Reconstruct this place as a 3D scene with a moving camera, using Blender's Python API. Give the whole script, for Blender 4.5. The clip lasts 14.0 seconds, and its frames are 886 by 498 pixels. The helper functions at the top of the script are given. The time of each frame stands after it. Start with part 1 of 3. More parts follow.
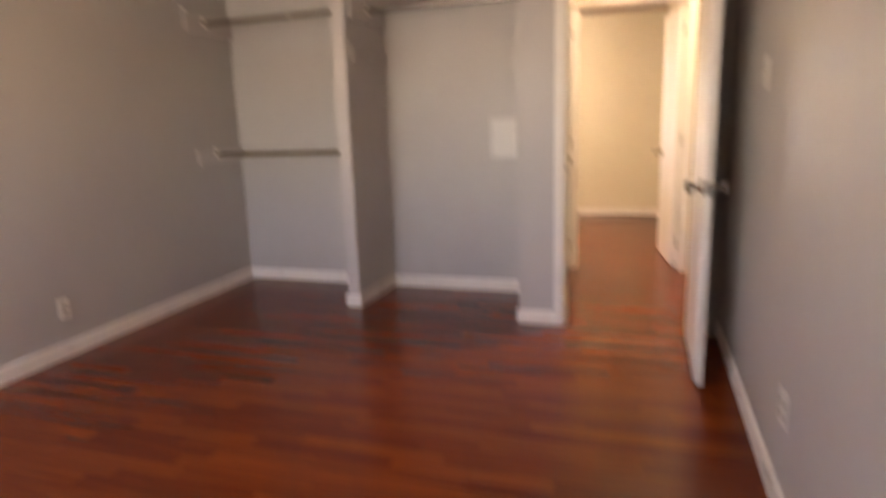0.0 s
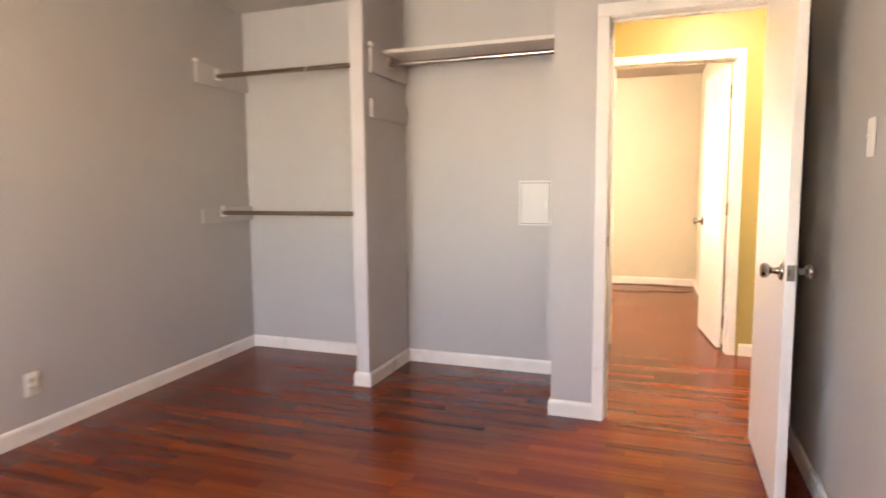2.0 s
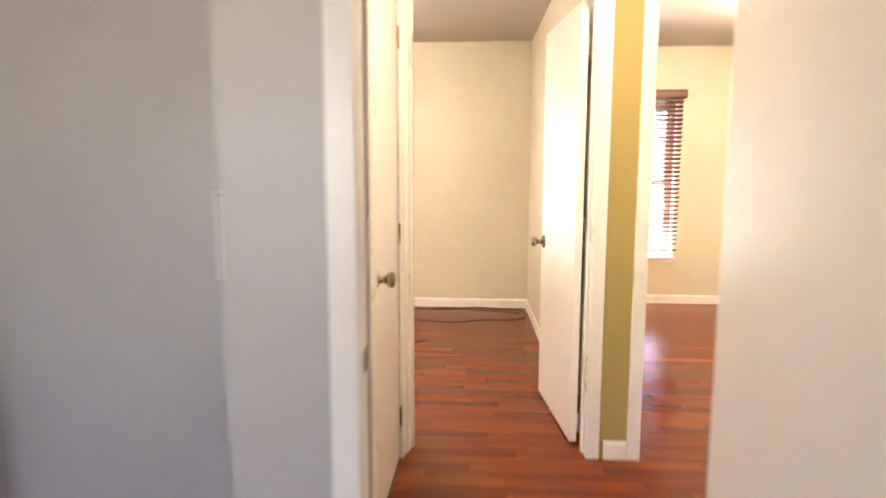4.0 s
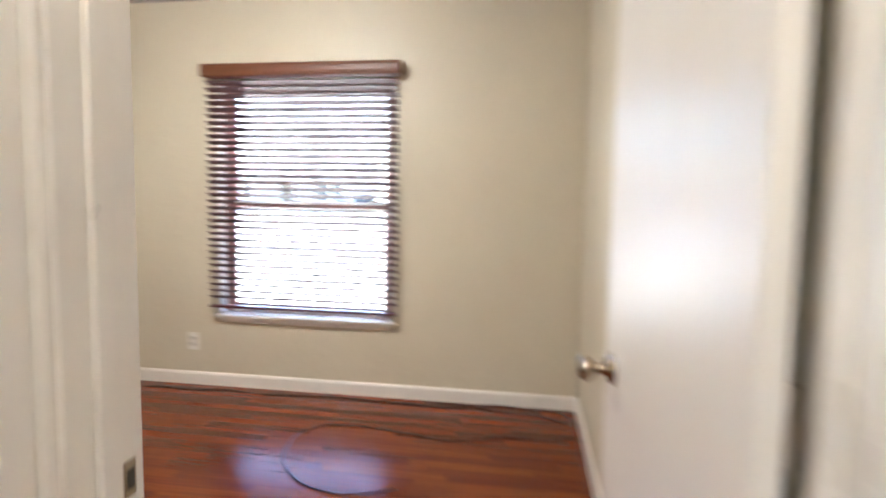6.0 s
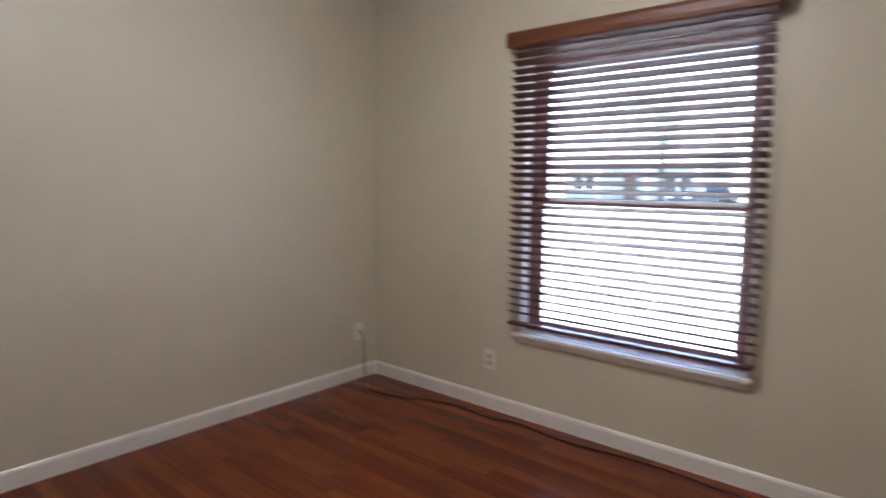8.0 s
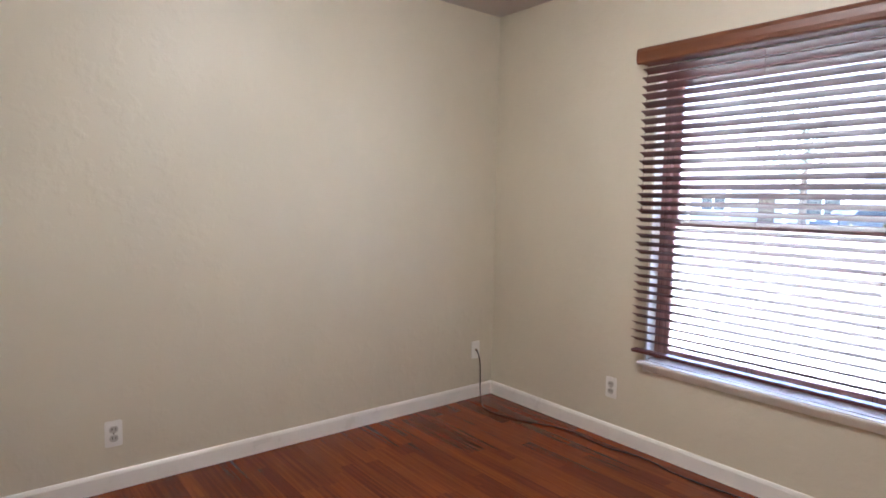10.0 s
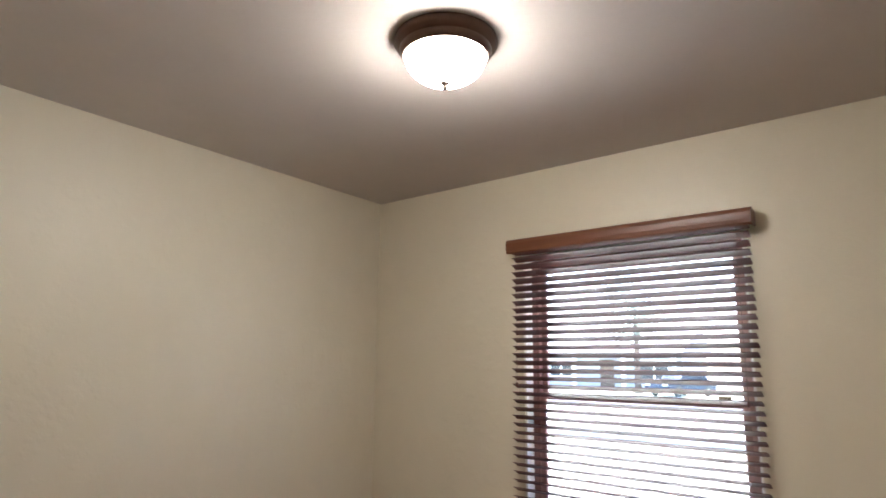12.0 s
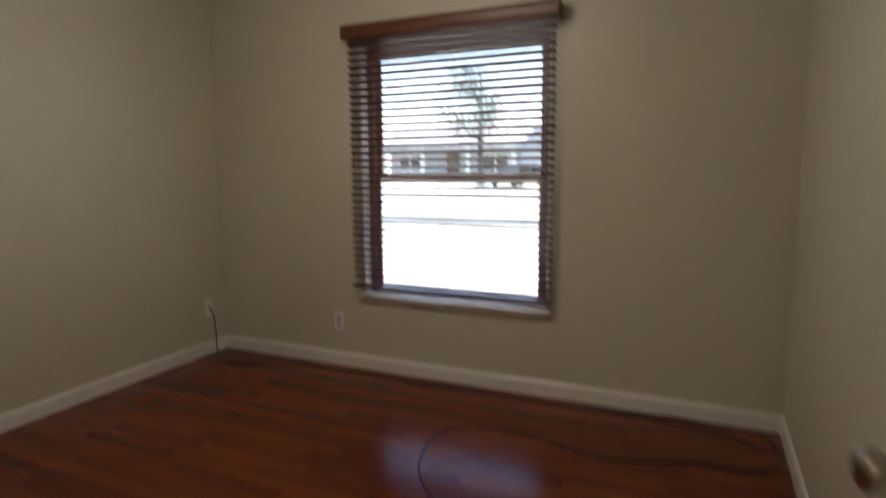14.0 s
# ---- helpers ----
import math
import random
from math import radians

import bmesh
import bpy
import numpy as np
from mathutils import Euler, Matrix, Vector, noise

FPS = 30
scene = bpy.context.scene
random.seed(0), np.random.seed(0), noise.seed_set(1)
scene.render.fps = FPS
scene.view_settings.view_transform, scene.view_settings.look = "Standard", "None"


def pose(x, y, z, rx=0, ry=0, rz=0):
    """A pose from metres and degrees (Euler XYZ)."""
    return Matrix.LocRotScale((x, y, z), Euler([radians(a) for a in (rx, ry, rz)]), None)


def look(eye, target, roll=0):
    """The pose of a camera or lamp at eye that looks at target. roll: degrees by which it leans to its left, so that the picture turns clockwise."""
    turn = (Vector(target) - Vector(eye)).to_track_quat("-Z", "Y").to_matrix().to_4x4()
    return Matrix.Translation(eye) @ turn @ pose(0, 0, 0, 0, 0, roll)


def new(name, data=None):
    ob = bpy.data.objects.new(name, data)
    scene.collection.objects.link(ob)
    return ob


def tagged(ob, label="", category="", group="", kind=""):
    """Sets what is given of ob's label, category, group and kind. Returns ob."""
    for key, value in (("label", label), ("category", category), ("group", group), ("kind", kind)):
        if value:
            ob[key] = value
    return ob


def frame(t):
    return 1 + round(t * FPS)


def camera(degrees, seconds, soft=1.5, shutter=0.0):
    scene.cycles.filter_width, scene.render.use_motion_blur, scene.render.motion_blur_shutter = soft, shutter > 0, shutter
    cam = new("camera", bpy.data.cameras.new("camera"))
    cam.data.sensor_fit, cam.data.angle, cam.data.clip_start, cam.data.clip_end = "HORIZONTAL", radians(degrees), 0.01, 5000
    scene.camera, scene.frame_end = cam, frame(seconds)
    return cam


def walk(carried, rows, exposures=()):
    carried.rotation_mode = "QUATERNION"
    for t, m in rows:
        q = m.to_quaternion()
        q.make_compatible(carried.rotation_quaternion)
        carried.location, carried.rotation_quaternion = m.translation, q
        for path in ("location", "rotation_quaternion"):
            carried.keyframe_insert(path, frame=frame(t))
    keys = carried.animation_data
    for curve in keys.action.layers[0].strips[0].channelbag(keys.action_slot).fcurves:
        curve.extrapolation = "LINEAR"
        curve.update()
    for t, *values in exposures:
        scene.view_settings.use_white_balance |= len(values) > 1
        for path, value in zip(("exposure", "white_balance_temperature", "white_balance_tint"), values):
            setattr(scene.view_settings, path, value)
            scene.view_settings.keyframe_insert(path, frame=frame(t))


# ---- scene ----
cam = camera(72.4, 14.0, soft=1.6, shutter=0.9)
PATH = [
    (0, (0.428, -3.476, 1.180), (-0.196, -1.617, 0.784), -1.9),
    (0.5, (0.352, -3.385, 1.220), (-0.452, -1.558, 1.090), -0.1),
    (1, (0.313, -3.334, 1.225), (-0.472, -1.498, 1.108), 0.4),
    (1.5, (0.281, -3.274, 1.215), (-0.484, -1.435, 1.041), -0.2),
    (2, (0.264, -3.088, 1.201), (-0.417, -1.218, 0.994), -0.5),
    (2.5, (0.231, -2.710, 1.233), (-0.316, -0.796, 1.043), 0.3),
    (3, (0.170, -2.210, 1.230), (-0.147, -0.249, 1.001), -1.5),
    (3.5, (0.184, -1.681, 1.226), (0.035, 0.306, 1.055), -0.9),
    (3.7, (0.206, -1.464, 1.248), (0.075, 0.519, 1.023), -0.1),
    (5.8, (0.405, 0.795, 1.369), (0.226, 2.763, 1.062), 0.4),
    (6, (0.414, 0.956, 1.262), (0.088, 2.922, 1.088), 0.9),
    (6.5, (0.372, 1.352, 1.277), (-0.291, 3.231, 1.101), 1.5),
    (7, (0.268, 1.633, 1.284), (-0.493, 3.478, 1.156), -0.3),
    (7.5, (0.205, 1.771, 1.310), (-0.825, 3.471, 1.086), 0.3),
    (8, (0.163, 1.840, 1.289), (-1.143, 3.339, 1.068), 0.6),
    (8.5, (0.131, 1.840, 1.265), (-1.380, 3.134, 1.058), 0.7),
    (8.7, (0.130, 1.845, 1.266), (-1.447, 3.057, 1.057), 0.8),
    (11, (0.129, 1.767, 1.307), (-1.372, 3.088, 1.268), 1.1),
    (11.5, (0.112, 1.659, 1.282), (-1.222, 3.131, 1.519), 1.3),
    (12, (0.128, 1.629, 1.339), (-1.105, 3.156, 1.723), 0.8),
    (12.5, (0.166, 1.661, 1.309), (-1.037, 3.227, 1.626), 1.0),
    (13, (0.177, 1.644, 1.275), (-0.935, 3.300, 1.428), 0.6),
    (13.5, (0.265, 1.637, 1.269), (-0.700, 3.389, 1.233), 0.5),
    (14, (0.343, 1.447, 1.258), (-0.496, 3.243, 0.982), -0.5),
]
walk(cam, [(t, look(eye, target, roll)) for t, eye, target, roll in PATH],
     exposures=[(0, 5.0, 8500, 27), (0.5, 5.75, 8200, 23), (1, 5.85, 8100, 22), (2, 5.8, 7900, 21), (3, 5.4, 7200, 20), (3.7, 5.35, 7000, 18), (5.8, 4.75, 5700, 12), (6.5, 4.45, 5300, 13), (7.5, 3.88, 5350, 15), (8.5, 3.48, 5300, 17), (11, 4.62, 5300, 15), (12, 3.85, 5700, 13), (12.5, 3.6, 5800, 13), (13, 3.3, 6000, 12), (13.5, 3.05, 6200, 13), (14, 2.7, 6100, 12)])

# ---- world, sun, lights ----
world = bpy.data.worlds.new("world")
scene.world = world
world.use_nodes = True
wt = world.node_tree
wt.nodes.clear()
sky = wt.nodes.new("ShaderNodeTexSky")
sky.sky_type, sky.sun_disc = "NISHITA", False
sky.sun_elevation, sky.sun_rotation = radians(66), radians(327.5)
wbg = wt.nodes.new("ShaderNodeBackground")
wbg.inputs["Strength"].default_value = 0.14
wout = wt.nodes.new("ShaderNodeOutputWorld")
wt.links.new(sky.outputs[0], wbg.inputs[0])
wt.links.new(wbg.outputs[0], wout.inputs[0])

sun_data = bpy.data.lights.new("sun", "SUN")
sun_data.energy, sun_data.angle, sun_data.color = 4.9, radians(0.5), (1.0, 0.95, 0.88)
sun = new("sun", sun_data)
sun.matrix_world = look((-14, 22, 60), (0, 0, 0))

# daylight coming in by the window in the wall behind the walker
day_data = bpy.data.lights.new("window_daylight", "AREA")
day_data.shape, day_data.size, day_data.size_y = "RECTANGLE", 1.2, 1.1
day_data.energy, day_data.color = 0.65, (0.86, 0.92, 1.0)
day = new("window_daylight", day_data)
day.matrix_world = look((-1.6, -4.36, 1.45), (-1.6, 0, 1.45))

BULB = {"bedroom": 1.6, "hall": 4.6, "beige": 8.8, "next": 9.0}

# ---- materials ----
def nodes_of(name):
    m = bpy.data.materials.new(name)
    m.use_nodes = True
    t = m.node_tree
    return m, t, t.nodes["Principled BSDF"]


def noise_of(t, scale, detail=4.0, stretch=(1, 1, 1), rough=0.55):
    geo = t.nodes.new("ShaderNodeNewGeometry")
    mp = t.nodes.new("ShaderNodeMapping")
    mp.inputs["Scale"].default_value = stretch
    t.links.new(geo.outputs["Position"], mp.inputs[0])
    n = t.nodes.new("ShaderNodeTexNoise")
    n.inputs["Scale"].default_value, n.inputs["Detail"].default_value = scale, detail
    n.inputs["Roughness"].default_value = rough
    t.links.new(mp.outputs[0], n.inputs["Vector"])
    return n


def ramp_of(t, source, stops):
    r = t.nodes.new("ShaderNodeValToRGB")
    els = r.color_ramp.elements
    while len(els) < len(stops):
        els.new(0.5)
    for e, (p, c) in zip(els, stops):
        e.position, e.color = p, (*c, 1)
    t.links.new(source, r.inputs[0])
    return r


def bump_of(t, bsdf, source, strength, dist):
    b = t.nodes.new("ShaderNodeBump")
    b.inputs["Strength"].default_value, b.inputs["Distance"].default_value = strength, dist
    t.links.new(source, b.inputs["Height"])
    t.links.new(b.outputs[0], bsdf.inputs["Normal"])
    return b


def shade(c, k):
    return tuple(min(1, v * k) for v in c)


def surface(name, colour, rough=0.5, metal=0.0, var=0.08, scale=3.0, grain=60.0, bump=0.15, dist=0.002, stretch=(1, 1, 1), rvar=0.1):
    """A material with broad blotches, fine relief and uneven gloss."""
    m, t, b = nodes_of(name)
    big = noise_of(t, scale, 4, stretch)
    r = ramp_of(t, big.outputs["Fac"], [(0.3, shade(colour, 1 - var)), (0.7, shade(colour, 1 + var))])
    t.links.new(r.outputs[0], b.inputs["Base Color"])
    fine = noise_of(t, grain, 3, stretch)
    rr = t.nodes.new("ShaderNodeMapRange")
    rr.inputs["To Min"].default_value, rr.inputs["To Max"].default_value = max(0.02, rough - rvar), min(1, rough + rvar)
    t.links.new(big.outputs["Fac"], rr.inputs[0])
    t.links.new(rr.outputs[0], b.inputs["Roughness"])
    b.inputs["Metallic"].default_value = metal
    if bump:
        bump_of(t, b, fine.outputs["Fac"], bump, dist)
    return m


def wall_paint(name, colour, rough=0.42, relief=0.25):
    """Rolled paint on a trowelled, slightly knocked-down plaster."""
    m, t, b = nodes_of(name)
    blot = noise_of(t, 1.7, 5)
    scuff = noise_of(t, 9.0, 6, (1, 1, 0.6))
    mix = t.nodes.new("ShaderNodeMath")
    mix.operation = "MULTIPLY_ADD"
    t.links.new(scuff.outputs["Fac"], mix.inputs[0])
    mix.inputs[1].default_value = 0.35
    t.links.new(blot.outputs["Fac"], mix.inputs[2])
    r = ramp_of(t, mix.outputs[0], [(0.4, shade(colour, 0.955)), (0.95, shade(colour, 1.035))])
    t.links.new(r.outputs[0], b.inputs["Base Color"])
    trowel = noise_of(t, 14.0, 3)
    flat = ramp_of(t, trowel.outputs["Fac"], [(0.5, (0, 0, 0)), (0.66, (1, 1, 1))])
    peel = noise_of(t, 190.0, 2)
    add = t.nodes.new("ShaderNodeMath")
    add.operation = "MULTIPLY_ADD"
    t.links.new(peel.outputs["Fac"], add.inputs[0])
    add.inputs[1].default_value = 0.25
    t.links.new(flat.outputs[0], add.inputs[2])
    bump_of(t, b, add.outputs[0], relief, 0.0018)
    b.inputs["Roughness"].default_value = rough
    return m


def laminate():
    """Three-strip cherry laminate, the strips along x."""
    m, t, b = nodes_of("cherry_laminate")
    L = t.links.new
    geo = t.nodes.new("ShaderNodeNewGeometry")
    sep = t.nodes.new("ShaderNodeSeparateXYZ")
    L(geo.outputs["Position"], sep.inputs[0])

    def op(kind, a, c=None):
        n = t.nodes.new("ShaderNodeMath")
        n.operation = kind
        for i, v in enumerate((a, c)):
            if v is None:
                continue
            if isinstance(v, (int, float)):
                n.inputs[i].default_value = v
            else:
                L(v, n.inputs[i])
        return n.outputs[0]

    row = op("FLOOR", op("DIVIDE", sep.outputs[1], 0.065))
    w1 = t.nodes.new("ShaderNodeTexWhiteNoise")
    w1.noise_dimensions = "1D"
    L(row, w1.inputs["W"])
    along = op("DIVIDE", op("ADD", sep.outputs[0], op("MULTIPLY", w1.outputs["Value"], 3.1)), 0.58)
    col = op("FLOOR", along)
    comb = t.nodes.new("ShaderNodeCombineXYZ")
    L(row, comb.inputs[0])
    L(col, comb.inputs[1])
    w2 = t.nodes.new("ShaderNodeTexWhiteNoise")
    w2.noise_dimensions = "2D"
    L(comb.outputs[0], w2.inputs["Vector"])
    # grain drawn out along the strip, shifted from strip to strip
    shift = t.nodes.new("ShaderNodeVectorMath")
    shift.operation = "MULTIPLY_ADD"
    L(w2.outputs["Color"], shift.inputs[0])
    shift.inputs[1].default_value = (7, 3, 0)
    L(geo.outputs["Position"], shift.inputs[2])
    mp = t.nodes.new("ShaderNodeMapping")
    mp.inputs["Scale"].default_value = (0.9, 30, 1)
    L(shift.outputs[0], mp.inputs[0])
    g = t.nodes.new("ShaderNodeTexNoise")
    g.inputs["Scale"].default_value, g.inputs["Detail"].default_value = 2.2, 7
    g.inputs["Roughness"].default_value = 0.62
    L(mp.outputs[0], g.inputs["Vector"])
    tone = op("ADD", op("MULTIPLY", w2.outputs["Value"], 0.24), op("MULTIPLY", g.outputs["Fac"], 0.76))
    r = ramp_of(t, tone, [(0.22, (0.084, 0.0120, 0.0030)), (0.42, (0.112, 0.0175, 0.0038)), (0.57, (0.170, 0.030, 0.0056)), (0.76, (0.250, 0.052, 0.0085))])
    L(r.outputs[0], b.inputs["Base Color"])
    smear = noise_of(t, 2.6, 5)
    rr = t.nodes.new("ShaderNodeMapRange")
    rr.inputs["To Min"].default_value, rr.inputs["To Max"].default_value = 0.17, 0.30
    L(smear.outputs["Fac"], rr.inputs[0])
    L(rr.outputs[0], b.inputs["Roughness"])
    b.inputs["Specular IOR Level"].default_value = 0.32
    bump_of(t, b, g.outputs["Fac"], 0.03, 0.0004)
    return m


GREY = wall_paint("grey_wall_paint", (0.47, 0.45, 0.437))
CREAM = wall_paint("cream_wall_paint", (0.63, 0.578, 0.455), 0.44, 0.38)
OLIVE = wall_paint("olive_yellow_wall_paint", (0.39, 0.30, 0.105))
# taupe for an off-white ceiling: its weaker light is put into the colour
CEIL = wall_paint("dimmed_ceiling_paint", (0.52, 0.475, 0.44), 0.6)
TRIM = surface("white_gloss_trim", (0.80, 0.77, 0.72), 0.3, var=0.05, scale=5, grain=40, bump=0.06)
DOORP = surface("white_door_paint", (0.82, 0.79, 0.75), 0.34, var=0.04, scale=2.5, grain=22, bump=0.10, dist=0.001, stretch=(1, 1, 0.25))
LAM = laminate()
SUB = surface("underlay", (0.05, 0.03, 0.02), 0.9)
CHROME = surface("satin_chrome", (0.40, 0.37, 0.34), 0.2, 1.0, bump=0.03)
NICKEL = surface("aged_nickel", (0.42, 0.36, 0.28), 0.25, 1.0, bump=0.03)
PLATE = surface("white_plastic", (0.80, 0.78, 0.73), 0.35, bump=0.03)
PANEL = surface("panel_enamel", (0.68, 0.66, 0.63), 0.42, var=0.04, bump=0.04)
SOCKET = surface("greyed_plastic", (0.50, 0.47, 0.42), 0.4, bump=0.03)
SLOT = surface("dark_slot_and_shade", (0.03, 0.03, 0.03), 0.6, bump=0)
BLIND = surface("cherry_blind_wood", (0.105, 0.034, 0.030), 0.45, var=0.25, scale=2, grain=30, stretch=(0.6, 12, 12), bump=0.1, dist=0.001)
VALANCE = surface("cherry_valance_wood", (0.135, 0.044, 0.018), 0.42, var=0.25, scale=2, grain=30, stretch=(0.6, 12, 12), bump=0.08, dist=0.001)
SASH = surface("brown_window_frame", (0.34, 0.19, 0.165), 0.55, var=0.15, bump=0.1)
CORD = surface("dark_cord", (0.10, 0.05, 0.04), 0.8)
CABLE = surface("black_rubber_cable", (0.018, 0.015, 0.014), 0.45)
BRONZE = surface("oil_rubbed_bronze", (0.10, 0.058, 0.042), 0.42, 0.6, var=0.2, bump=0.05)
CLOSETW = surface("closet_painted_wood", (0.53, 0.50, 0.49), 0.45, var=0.05, grain=35, bump=0.1)
SHELFW = surface("closet_shelf_paint", (0.72, 0.67, 0.62), 0.45, var=0.06, grain=35, bump=0.1)
GRASS = surface("dry_lawn", (0.30, 0.30, 0.25), 0.9, var=0.3, scale=0.6, grain=18, bump=0.5, dist=0.03)
ASPH = surface("asphalt", (0.075, 0.073, 0.07), 0.85, var=0.2, scale=0.8, grain=40, bump=0.4, dist=0.01)
CONC = surface("pale_concrete", (0.46, 0.44, 0.41), 0.8, var=0.12, scale=0.7, grain=25, bump=0.3)
STUCCO = surface("house_stucco", (0.38, 0.38, 0.40), 0.85, var=0.08, scale=1, grain=25, bump=0.3)
SHINGLE = surface("roof_shingles", (0.34, 0.33, 0.33), 0.85, var=0.25, scale=3, grain=14, bump=0.6, dist=0.02)
DARKG = surface("dark_house_glass", (0.03, 0.035, 0.045), 0.1, bump=0)
CARP = surface("dark_blue_car_paint", (0.03, 0.04, 0.06), 0.2, var=0.1, bump=0)
RUBBER = surface("tyre_rubber", (0.02, 0.02, 0.02), 0.8)
BARK = surface("bark", (0.12, 0.085, 0.06), 0.9, var=0.3, scale=4, grain=18, bump=0.7, dist=0.02)
LEAF = surface("leaves", (0.22, 0.26, 0.20), 0.6, var=0.4, scale=1.5, bump=0)


def glass_mat():
    m, t, b = nodes_of("window_glass")
    b.inputs["Base Color"].default_value = (1, 1, 1, 1)
    b.inputs["Transmission Weight"].default_value, b.inputs["Roughness"].default_value = 1.0, 0.0
    b.inputs["IOR"].default_value = 1.45
    return m


def glow(name, colour, strength):
    m, t, b = nodes_of(name)
    b.inputs["Base Color"].default_value = (0.8, 0.78, 0.74, 1)
    b.inputs["Roughness"].default_value = 0.3
    b.inputs["Emission Color"].default_value = (*colour, 1)
    b.inputs["Emission Strength"].default_value = strength
    return m


GLASS = glass_mat()

# ---- mesh helpers ----
def box(bm, x0, x1, y0, y1, z0, z1, bevel=0.0, seg=1):
    vs = [bm.verts.new((x, y, z)) for z in (z0, z1) for y in (y0, y1) for x in (x0, x1)]
    fs = [bm.faces.new([vs[i] for i in q]) for q in ((0, 2, 3, 1), (4, 5, 7, 6), (0, 1, 5, 4), (1, 3, 7, 5), (3, 2, 6, 7), (2, 0, 4, 6))]
    if bevel:
        es = list({e for f in fs for e in f.edges})
        bmesh.ops.bevel(bm, geom=es, offset=bevel, segments=seg, affect="EDGES")
    return fs


def lathe(bm, profile, n=24, m=None):
    rings = []
    for r, z in profile:
        rings.append([bm.verts.new((r * math.cos(2 * math.pi * k / n), r * math.sin(2 * math.pi * k / n), z)) for k in range(n)])
    made = [v for ring in rings for v in ring]
    for a, b in zip(rings, rings[1:]):
        for k in range(n):
            bm.faces.new((a[k], a[(k + 1) % n], b[(k + 1) % n], b[k]))
    bm.faces.new(rings[0][::-1])
    bm.faces.new(rings[-1])
    if m is not None:
        bmesh.ops.transform(bm, matrix=m, verts=made)


def prism(bm, outline, axis, a, b):
    """Extrude a 2D outline along an axis from a to b."""
    def at(p, s):
        return {"x": (s, p[0], p[1]), "y": (p[0], s, p[1]), "z": (p[0], p[1], s)}[axis]
    va = [bm.verts.new(at(p, a)) for p in outline]
    vb = [bm.verts.new(at(p, b)) for p in outline]
    n = len(outline)
    for i in range(n):
        bm.faces.new((va[i], va[(i + 1) % n], vb[(i + 1) % n], vb[i]))
    bm.faces.new(va[::-1])
    bm.faces.new(vb)


def mesh_ob(name, bm, mats, smooth=False):
    bmesh.ops.recalc_face_normals(bm, faces=bm.faces)
    me = bpy.data.meshes.new(name)
    bm.to_mesh(me)
    bm.free()
    for m in (mats if isinstance(mats, (list, tuple)) else [mats]):
        me.materials.append(m)
    if smooth:
        me.shade_smooth()
        me.set_sharp_from_angle(angle=radians(38))
    return new(name, me)


def part(name, bm, material, parent, label="", smooth=False):
    ob = mesh_ob(name, bm, material, smooth)
    ob.parent = parent
    if label:
        ob["label"] = label
    return ob


def thing(name, m, label, category, group="", kind=""):
    e = new(name)
    e.matrix_world = m
    e.empty_display_size = 0.1
    return tagged(e, label, category, group, kind)


def structure(name, bm, mats, label, category, smooth=False):
    return tagged(mesh_ob(name, bm, mats, smooth), label, category, kind="structure")


# ---- plan ----
H = 2.455
XL1, XR1, YS = -2.65, 0.845, -4.30      # grey bedroom
SKEW = 0.045                             # its west wall runs out of square
SKEW2 = 0.02                             # the beige room's, less so
YC = 0.685                               # closet's back
D1 = (0.006, 0.715)                        # bedroom door opening
YH0, YH1 = 0.115, 1.52                   # hall
XH0, XH1 = -0.13, 2.6
D2 = (-0.095, 0.70)                      # beige room's door opening
D3 = (0.945, 1.70)                       # next room's door opening
YR2, XL2 = 1.64, -2.797                  # beige room
YN = 4.552
YN3, XR3 = 4.88, 3.7
DH1, DH2 = 1.997, 2.04
W2 = (-1.645, -0.49, 0.482, 1.955)       # beige room's window opening: x0 x1 z0 z1
W3 = (0.93, 2.06, 0.466, 1.955)
W1 = (-2.2, -1.0, 0.9, 2.0)


def wall_run(name, axis, u0, u1, v0, v1, holes, mat_low, mat_high, label):
    """A wall along x or y from u0 to u1, thickness v0 to v1, with holes (u0, u1, z0, z1); one paint on each side."""
    bm = bmesh.new()
    cuts = sorted(holes)
    spans, u = [], u0
    for a, b, z0, z1 in cuts:
        spans.append((u, a, 0, H))
        if z0 > 0:
            spans.append((a, b, 0, z0))
        spans.append((a, b, z1, H))
        u = b
    spans.append((u, u1, 0, H))
    for a, b, z0, z1 in spans:
        fs = box(bm, a, b, v0, v1, z0, z1) if axis == "x" else box(bm, v0, v1, a, b, z0, z1)
    bmesh.ops.recalc_face_normals(bm, faces=bm.faces)
    mid = (v0 + v1) / 2
    k = 1 if axis == "x" else 0
    for f in bm.faces:
        f.material_index = 1 if f.calc_center_median()[k] > mid + 1e-4 else 0
    return structure(name, bm, [mat_low, mat_high], label, "wall")


bm = bmesh.new()
prism(bm, [(XL1 - 0.12, YS - 0.12), (XL1 + SKEW * (YC - YS + 0.12), YS - 0.12), (XL1, YC), (XL1 - 0.12, YC)], "z", 0, H)
structure("wall_west", bm, GREY, "pale grey painted bedroom wall with trowelled texture", "wall")
wall_run("wall_south", "x", XL1 + SKEW * (YC - YS), XR1 + 0.12, YS - 0.12, YS, [W1], GREY, GREY, "plain grey painted bedroom wall with window opening")
wall_run("wall_east", "y", YS, 0.0, XR1, XR1 + 0.12, [], GREY, GREY, "grey painted wall beside the open bedroom door")
wall_run("wall_door", "x", -0.265, XH1, 0.0, YH0, [(D1[0] - 0.02, D1[1] + 0.02, 0, DH1 + 0.02)], GREY, OLIVE, "wall with the bedroom doorway, grey inside and olive in the hall")
